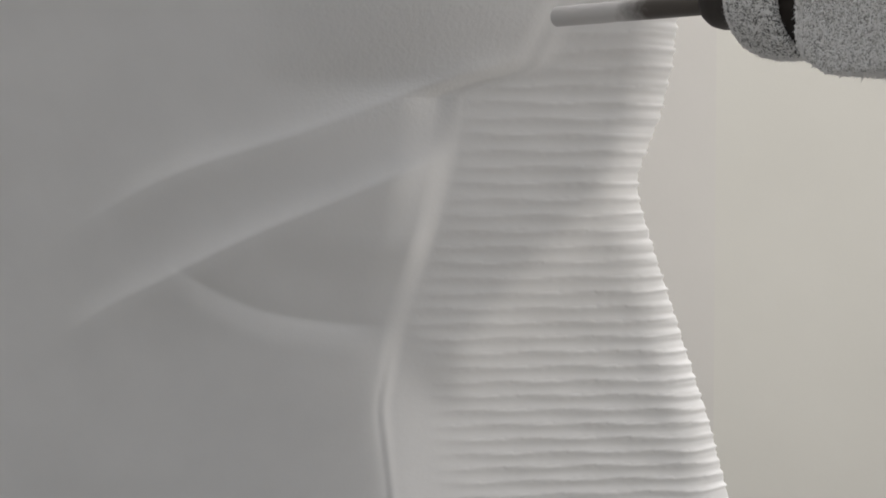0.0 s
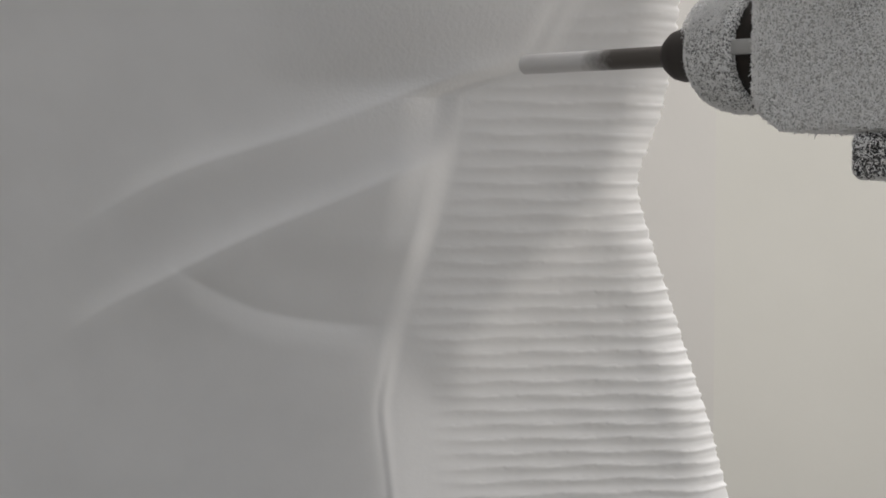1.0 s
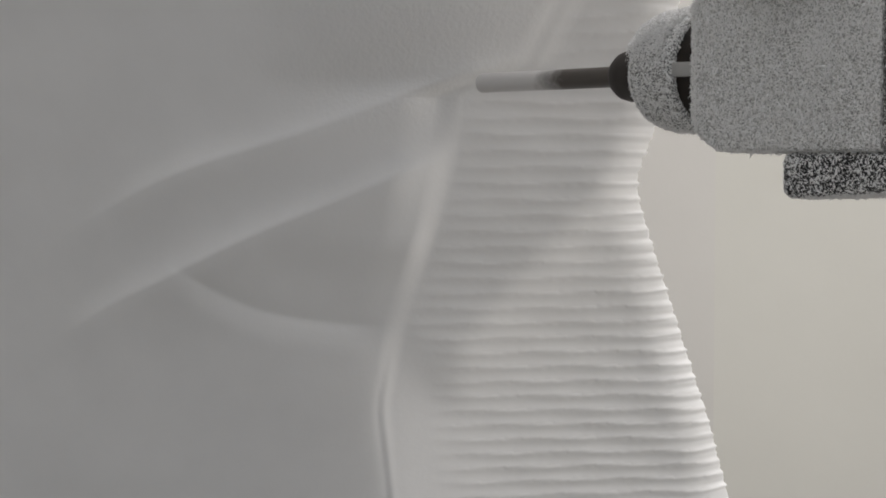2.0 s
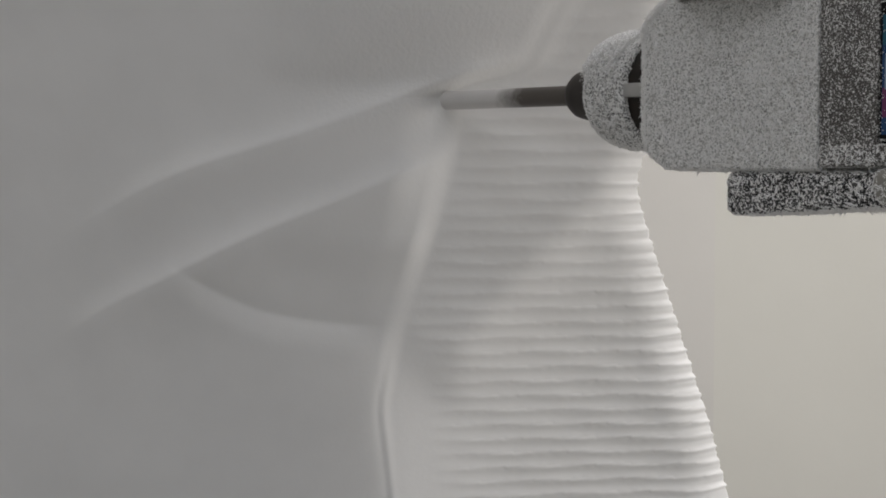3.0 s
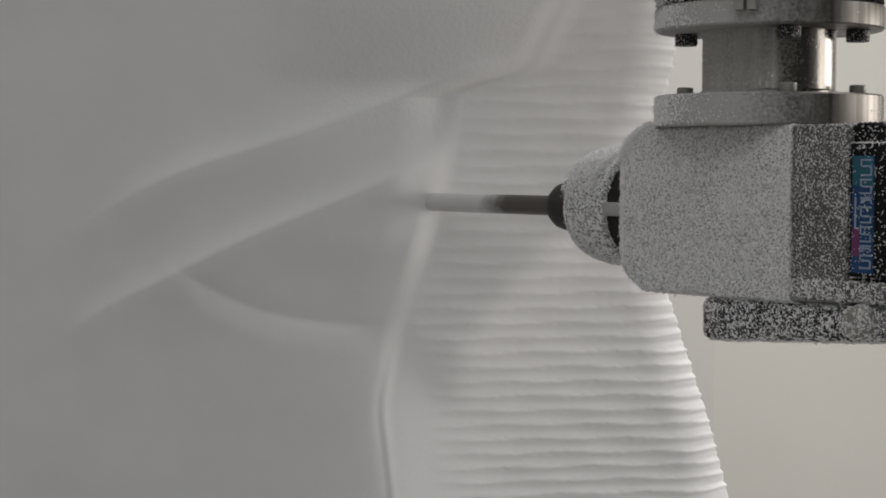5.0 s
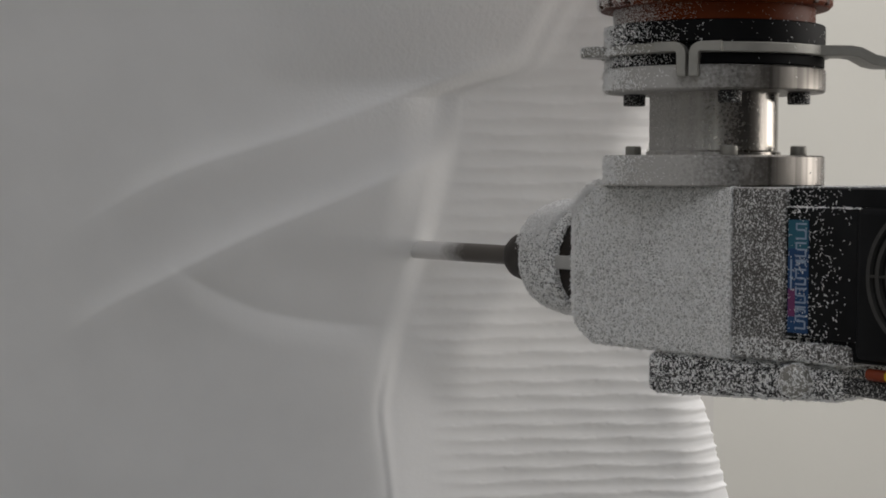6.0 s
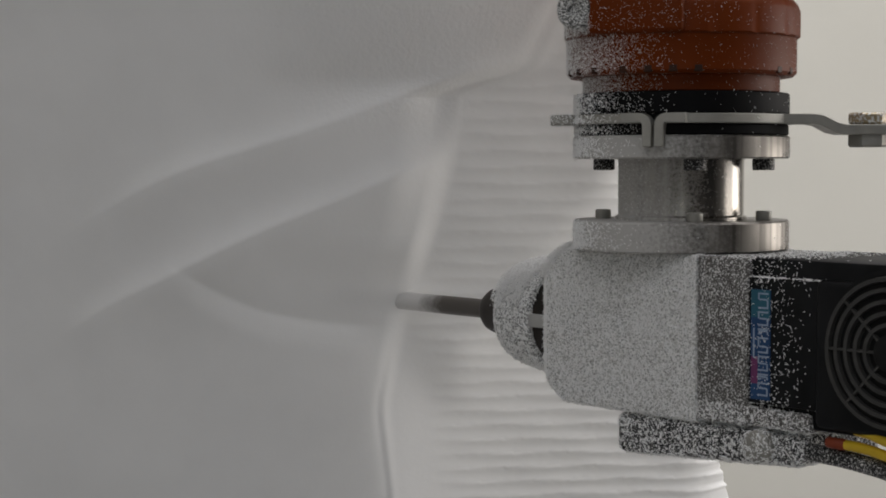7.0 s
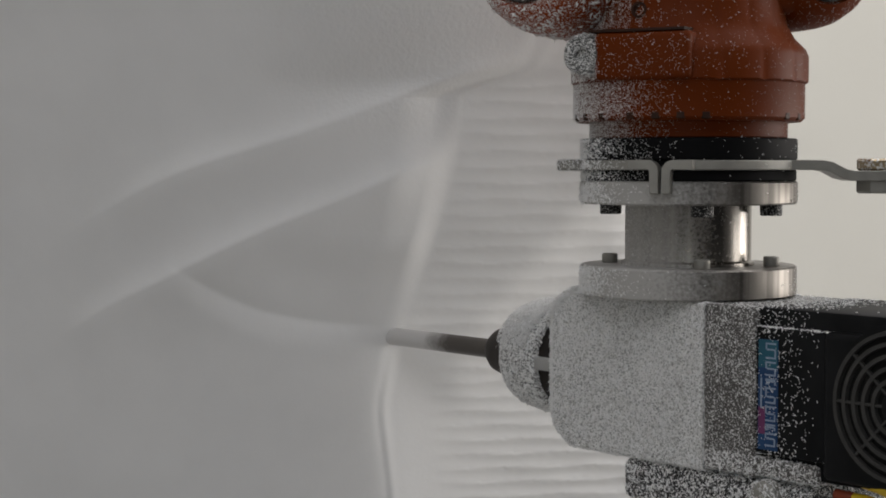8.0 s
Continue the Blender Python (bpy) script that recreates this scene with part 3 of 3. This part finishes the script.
def build_flange(root):
    shift = Matrix.Translation((-0.001, 0, 0))

    def ring(name, prof, mat, label="", seg=72, smooth=40):
        return part(name, lathe(prof, seg, shift), mat, root, label, smooth)
    low = ring("lower_plate", disc_profile(0.0780, -0.0230, -0.0015, 0.0012), PLATE, "round dusty aluminium adapter plate")
    col = ring("adapter_column", [(0, -0.0017), (0.0478, -0.0017), (0.0478, 0.0008), (0.0456, 0.0022), (0.0456, 0.0408), (0.0465, 0.0430), (0, 0.0430)], SHINY, "bright turned aluminium adapter column")
    up = ring("upper_plate", disc_profile(0.0780, 0.0428, 0.0593, 0.0012), PLATE, "round dusty aluminium flange plate")
    gasket = ring("gasket_ring", disc_profile(0.0772, 0.0595, 0.0672), SEAL, "black ring under the bracket")
    seal = ring("seal_ring", disc_profile(0.0778, 0.0742, 0.0896), SEAL, "black ring over the bracket")
    for deg in (158, -22, -90, 90):
        a = radians(deg)
        x, y = 0.0600 * math.cos(a), 0.0600 * math.sin(a)
        b = lathe([(0, 0), (0.0054, 0), (0.0058, 0.0005), (0.0058, 0.006), (0.005, 0.0068), (0.0028, 0.0068), (0.0026, 0.004), (0, 0.004)], 20, Matrix.Translation((x, y, -0.0015)))
        part("lower_bolt", b, ZINC, root, "socket-head bolt on the lower plate")
        x, y = 0.0595 * math.cos(a), 0.0595 * math.sin(a)
        b = lathe(disc_profile(0.0080, 0.0345, 0.0427, 0.0007), 20, Matrix.Translation((x, y, 0)))
        part("upper_bolt", b, BLACKDUST, root, "black bolt head under the flange plate")
    # bracket clamped round the flange: two sheets with turned-down ends meeting at the front
    b = bmesh.new()
    rings = []
    for k in range(81):
        a = radians(-112 + 6.5 + (360 - 13) * k / 80)
        rings.append([b.verts.new((-0.001 + r * math.cos(a), r * math.sin(a), h)) for r, h in ((0.040, 0.0673), (0.0805, 0.0673), (0.0812, 0.0680), (0.0812, 0.0734), (0.0805, 0.0741), (0.040, 0.0741))])
    for lo, hi in zip(rings, rings[1:]):
        for q in range(6):
            b.faces.new((lo[q], lo[(q + 1) % 6], hi[(q + 1) % 6], hi[q]))
    b.faces.new(rings[0])
    b.faces.new(rings[-1][::-1])
    bmesh.ops.recalc_face_normals(b, faces=b.faces)
    br = part("bracket_sheet", b, ZINC, root, "bent sheet-steel hose bracket clamped round the flange")
    part("bracket_core", lathe(disc_profile(0.072, 0.0670, 0.0744), 48, shift), BLACK, br)
    for sgn in (-1, 1):
        r0, r1, steps = 0.002, 0.0085, 6
        base = -0.0005 + sgn * 0.0010
        arc = [math.pi / 2 * i / steps for i in range(steps + 1)]
        outer = [(base + sgn * (r1 - r1 * math.cos(t)), 0.0743 - r1 + r1 * math.sin(t)) for t in arc]
        inner = [(base + sgn * (r1 - r0 * math.cos(t)), 0.0743 - r1 + r0 * math.sin(t)) for t in arc]
        o = [(base, 0.0510)] + outer + [(base + sgn * 0.022, 0.0743), (base + sgn * 0.022, 0.0672)] + inner[::-1] + [(base + sgn * 0.0062, 0.0510)]
        part("bracket_tab", turned_by(strip(o, -0.0850, -0.0735, 0.0004), -22), ZINC, br)
    ear = part("bracket_ear", lathe(disc_profile(0.0105, 0.0670, 0.0745, 0.001), 24, Matrix.Translation((-0.087, -0.012, 0))), ZINC, br)
    o = [(0.055, 0.0743), (0.086, 0.0743), (0.093, 0.0732), (0.103, 0.0680), (0.109, 0.0667), (0.20, 0.0667), (0.20, 0.0596), (0.107, 0.0596), (0.100, 0.0612), (0.091, 0.0662), (0.085, 0.0672), (0.055, 0.0672)]
    part("bracket_arm", strip(o, -0.048, -0.016, 0.0004), ZINC, br)
    part("hose_nut", lathe([(0, 0), (0.0125, 0), (0.014, 0.0015), (0.014, 0.0070), (0.0125, 0.0085), (0, 0.0085)], 6, Matrix.Translation((0.127, -0.034, 0.0668))), BRASS, root, "dusty brass hose nut on the bracket arm")
    part("lock_nut", lathe([(0, 0), (0.0125, 0), (0.014, 0.0015), (0.014, 0.0088), (0, 0.0088)], 6, Matrix.Translation((0.127, -0.034, 0.0507))), ZINC, root, "dusty steel lock nut under the bracket arm")
    return low, col, up, seal, br, gasket, ear


def build_wrist(root):
    c = Matrix.Translation((-0.0015, 0, 0))
    neck = part("wrist_neck", lathe([(0, 0.0895), (0.0700, 0.0895), (0.0712, 0.0905), (0.0712, 0.1035), (0, 0.1035)], 72, c), ORANGE, root, "orange wrist neck")
    collar = part("wrist_collar", lathe([(0, 0.1015), (0.0805, 0.1015), (0.0830, 0.1040), (0.0830, 0.1280), (0.0834, 0.1286), (0, 0.1286)], 96, c), ORANGE, root, "orange painted wrist collar with bolt pockets")
    # small raised blocks; the pockets' shade is in their dark brown colour
    for a in (-172, -159, -145, -127, -114, -102, -90, -43, -30):
        b = box(-0.0028, 0.0028, -0.0032, 0.0032, -0.0027, 0.0027, 0.0009, 1)
        bmesh.ops.transform(b, matrix=Matrix.Translation((-0.0015 + 0.0805 * math.cos(radians(a)), 0.0805 * math.sin(radians(a)), 0.1048)) @ pose(0, 0, 0, 0, 0, a), verts=b.verts)
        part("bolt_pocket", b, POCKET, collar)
    # shoulder: cast body that narrows to the joint
    b = lathe([(0, 0.1288), (0.0850, 0.1288), (0.0862, 0.1300), (0.0862, 0.1480), (0.0840, 0.1530), (0.0760, 0.1610), (0.0710, 0.1700), (0.0690, 0.1900), (0.0690, 0.33), (0, 0.33)], 16, c)
    bmesh.ops.rotate(b, verts=b.verts, cent=(0, 0, 0), matrix=pose(0, 0, 0, 0, 0, 6).to_3x3())
    bmesh.ops.bevel(b, geom=[e for e in b.edges if abs(e.verts[0].co.z - e.verts[1].co.z) > 0.004], offset=0.005, segments=3, affect="EDGES")
    sh = part("wrist_body", b, ORANGE, root, "orange cast wrist body dusted with foam", 35)
    pad = part("front_pad", turned_by(box(-0.040, 0.030, -0.0870, -0.05, 0.1292, 0.1620, 0.004, 3), -28), ORANGE, root, "raised orange pad on the wrist body")
    knob = part("grey_plug", lathe([(0, -0.03), (0.0125, -0.03), (0.0142, 0), (0.0142, 0.008), (0.0120, 0.011), (0.0055, 0.010), (0.005, 0.006), (0, 0.006)], 28, Matrix.Translation((-0.0790, -0.044, 0.1475)) @ pose(0, 0, 0, 90, 0, -32)), PLUG, root, "foam-crusted grey plug screw")
    # dark strip stands in for the shadow line along the pad's top
    part("pad_shadow_line", turned_by(box(-0.044, 0.026, -0.0862, -0.05, 0.1622, 0.1641), -28), POCKET, pad, "dark strip for the shadow line over the raised pad")
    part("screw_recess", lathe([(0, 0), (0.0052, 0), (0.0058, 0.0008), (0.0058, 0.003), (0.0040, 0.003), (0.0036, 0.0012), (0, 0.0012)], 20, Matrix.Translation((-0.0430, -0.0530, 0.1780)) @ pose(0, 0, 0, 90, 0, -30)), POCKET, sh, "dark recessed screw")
    lobes = []
    for x, y, z, r, ln, yaw, mat in ((-0.058, 0.045, 0.2190, 0.0560, 0.105, -38, ORANGE_DUSTY), (0.064, 0.050, 0.2140, 0.0455, 0.085, 20, ORANGE)):
        prof = [(0, 0), (r, 0), (r, ln * 0.60), (r * 0.98, ln * 0.74), (r * 0.90, ln * 0.90), (r * 0.76, ln), (r * 0.66, ln + 0.002), (r * 0.64, ln - 0.001), (0, ln - 0.001)]
        m = Matrix.Translation((x, y, z)) @ pose(0, 0, 0, 90, 0, yaw)
        lobes.append(part("wrist_lobe", lathe(prof, 48, m), mat, root, "rounded side of the orange wrist joint"))
        part("lobe_cap", lathe([(0, ln - 0.001), (r * 0.62, ln - 0.001), (r * 0.60, ln + 0.003), (0, ln + 0.004)], 40, m), BLACKDUST, lobes[-1], "dusty dark round cap")
    bridge = part("wrist_bridge", box(-0.075, 0.085, -0.035, 0.055, 0.178, 0.262, 0.012, 3), ORANGE, root, "orange casting joining the two sides of the wrist")
    return neck, collar, sh, knob, lobes[0], lobes[1], pad


def turned_by(b, deg):
    bmesh.ops.transform(b, matrix=pose(0, 0, 0, 0, 0, deg), verts=b.verts)
    return b


PLUG = dusted("dusty_grey_plug", (0.08, 0.08, 0.078), 0.35, 0.5)
RINGM = mottled("dull_black_guard", (0.032, 0.032, 0.031), (0.052, 0.051, 0.048), 90, 0.5, bump=0.05)
# orange darkened to brown to imitate shade in recesses
POCKET = mottled("shaded_orange_pocket", (0.018, 0.006, 0.002), (0.04, 0.011, 0.003), 120, 0.6, bump=0.1)
# black of the fan's hub, and painted shade for the depth around it
DEEP = mottled("near_black_hub_and_shade", (0.003, 0.003, 0.003), (0.006, 0.006, 0.006), 30, 0.8, bump=0.0)


def build_robot():
    root = new("milling_robot")
    tagged(root, "orange robot wrist with a foam-dusted grey milling spindle", "robot")
    nose, casting, cover, rail, fanbox, terminal, gland, sticker, panel = build_spindle(root)
    low, col, up, seal, br, gasket, ear = build_flange(root)
    neck, collar, body, knob, lobe_l, lobe_r, pad = build_wrist(root)

    def toward(lo, hi, least=0.0):
        """Share of shreds kept, from none to all as the face turns to the cutter's side."""
        def share(p, n):
            a = np.clip((-n[:, 0] - lo) / (hi - lo), 0, 1)
            return np.maximum(a * a, least)
        return share

    def rim(p, n):
        return np.clip((np.abs(n[:, 0]) - 0.90) * 8, 0, 1)
    litter = "foam_litter"
    chips(litter, [casting], root, 520000, 0.0028, 1, None, 0.05)
    chips(litter, [nose], root, 620000, 0.0024, 21, None, 0.0)
    chips(litter, [cover], root, 170000, 0.0020, 2, lambda p, n: np.clip(0.62 + (-0.115 - p[:, 2]) * 25, 0.62, 1), 0.2)
    chips(litter, [rail], root, 420000, 0.0026, 22, lambda p, n: np.clip(1.1 - (p[:, 0] * 0.6475 - p[:, 1] * 0.762 - 0.115) / 0.05, 0.1, 1), 0.1)
    # drifts piled on the upper side of the nose and of the housing's front
    chips(litter, [nose], root, 2600000, 0.0023, 25, lambda p, n: np.clip((n[:, 2] - 0.15) * 1.6, 0, 1) * (np.abs(p[:, 0] * 0.6475 - p[:, 1] * 0.762 + 0.148) < 0.021), 0.0, 0.0045)
    chips(litter, [casting], root, 2600000, 0.0023, 26, lambda p, n: np.clip((n[:, 2] - 0.1) * 1.6, 0, 1) * (p[:, 0] * 0.6475 - p[:, 1] * 0.762 < -0.066), 0.0, 0.0045)
    chips(litter, [terminal, gland], root, 300000, 0.0029, 3, None, 0.0)
    chips(litter, [terminal, casting, rail, nose, knob, lobe_l], root, 34000, 0.0050, 11, lambda p, n: np.clip(-n[:, 2] + 0.1, 0.03, 1), 0.0)
    chips(litter, [panel], root, 900000, 0.0022, 23, lambda p, n: (n[:, 2] > 0.6) * 1.0, 0.1)
    chips(litter, [sticker], root, 60000, 0.0018, 24)
    chips(litter, [fanbox, panel], root, 190000, 0.0019, 4, lambda p, n: np.clip(1.1 - (p[:, 0] * 0.6475 - p[:, 1] * 0.762 - 0.106) / 0.05, 0.008, 1))
    # crust on the flange, thickest towards the cutter
    chips(litter, [low, up, br], root, 620000, 0.0019, 5, lambda p, n: toward(0.35, 1.0, 0.006)(p, n) * (np.abs(n[:, 2]) < 0.9), 0.0)
    chips(litter, [low, up, br], root, 300000, 0.0014, 13, rim, 0.0)
    chips(litter, [col], root, 260000, 0.0009, 10, toward(0.1, 0.9, 0.01))
    chips(litter, [ear], root, 420000, 0.0021, 16, None, 0.0)
    chips(litter, [low, up, br, seal, gasket], root, 520000, 0.0030, 17, toward(0.70, 1.0), 0.0)
    chips(litter, [seal, gasket], root, 1000000, 0.0013, 6, toward(0.05, 0.95, 0.012), 0.0)
    chips(litter, [knob], root, 330000, 0.0018, 14, None, 0.0)
    # the paint: a coat of fine dust on the cutter's side, stray specks elsewhere
    chips(litter, [neck, collar], root, 2200000, 0.0009, 7, toward(0.10, 0.85, 0.009), 0.2)
    chips(litter, [body, pad], root, 1700000, 0.0010, 18, toward(0.30, 0.95, 0.010), 0.2)
    chips(litter, [neck, collar, body], root, 1100000, 0.0014, 12, lambda p, n: toward(0.50, 1.0)(p, n) * (p[:, 2] < 0.165), 0.0)
    chips(litter, [neck, collar, body], root, 500000, 0.0008, 15, rim, 0.0)
    chips(litter, [lobe_l], root, 1300000, 0.0011, 8, toward(-0.3, 0.7, 0.02), 0.0)
    chips(litter, [lobe_r], root, 90000, 0.0011, 9)
    return root


build_room()
build_foam()
robot = build_robot()


def motions():
    z = 1.5
    walk(robot, [
        (0.0, pose(0.3254, 1.0196, z + 0.1943, 0.10, 0.54, -0.12)),
        (0.2, pose(0.3210, 1.0184, z + 0.1879, 0.06, 0.53, -0.12)),
        (0.5, pose(0.3168, 1.0304, z + 0.1783, 0.09, 0.52, -0.11)),
        (0.8, pose(0.3087, 1.0401, z + 0.1655, 0.05, 0.49, -0.04)),
        (1.0, pose(0.3025, 1.0469, z + 0.1594, 0.02, 0.45, -0.02)),
        (1.2, pose(0.2989, 1.0581, z + 0.1560, 0.05, 0.45, 0.02)),
        (1.5, pose(0.2895, 1.0689, z + 0.1522, 0.03, 0.41, 0.04)),
        (1.7, pose(0.2817, 1.0777, z + 0.1496, 0.02, 0.41, 0.06)),
        (2.8, pose(0.2429, 1.1305, z + 0.1394, 0.05, 0.34, 0.12)),
        (3.0, pose(0.2402, 1.1350, z + 0.1349, 0.04, 0.26, 0.11)),
        (3.5, pose(0.2399, 1.1324, z + 0.1177, 0.02, 0.22, 0.08)),
        (4.0, pose(0.2425, 1.1308, z + 0.0926, -0.03, 0.23, 0.08)),
        (4.5, pose(0.2373, 1.1370, z + 0.0697, 0.03, 0.26, 0.12)),
        (4.7, pose(0.2339, 1.1435, z + 0.0611, 0.00, 0.21, 0.15)),
        (5.8, pose(0.2032, 1.1820, z + 0.0177, -0.05, 0.14, 0.18)),
        (6.0, pose(0.1949, 1.1892, z + 0.0077, -0.14, 0.21, 0.20)),
        (6.2, pose(0.1835, 1.2055, z - 0.0076, -0.05, 0.09, 0.16)),
        (6.5, pose(0.1763, 1.2132, z - 0.0196, -0.03, 0.06, 0.14)),
        (6.7, pose(0.1736, 1.2160, z - 0.0289, 0.04, -0.04, 0.14)),
        (7.0, pose(0.1755, 1.2137, z - 0.0387, 0.14, -0.11, 0.20)),
        (7.2, pose(0.1784, 1.2105, z - 0.0436, 0.12, -0.06, 0.11)),
        (7.5, pose(0.1810, 1.2038, z - 0.0518, 0.09, -0.08, 0.03)),
        (7.7, pose(0.1813, 1.2014, z - 0.0613, 0.04, -0.06, 0.02)),
        (8.0, pose(0.1798, 1.2061, z - 0.0712, 0.00, 0.00, 0.00)),
    ])


motions()
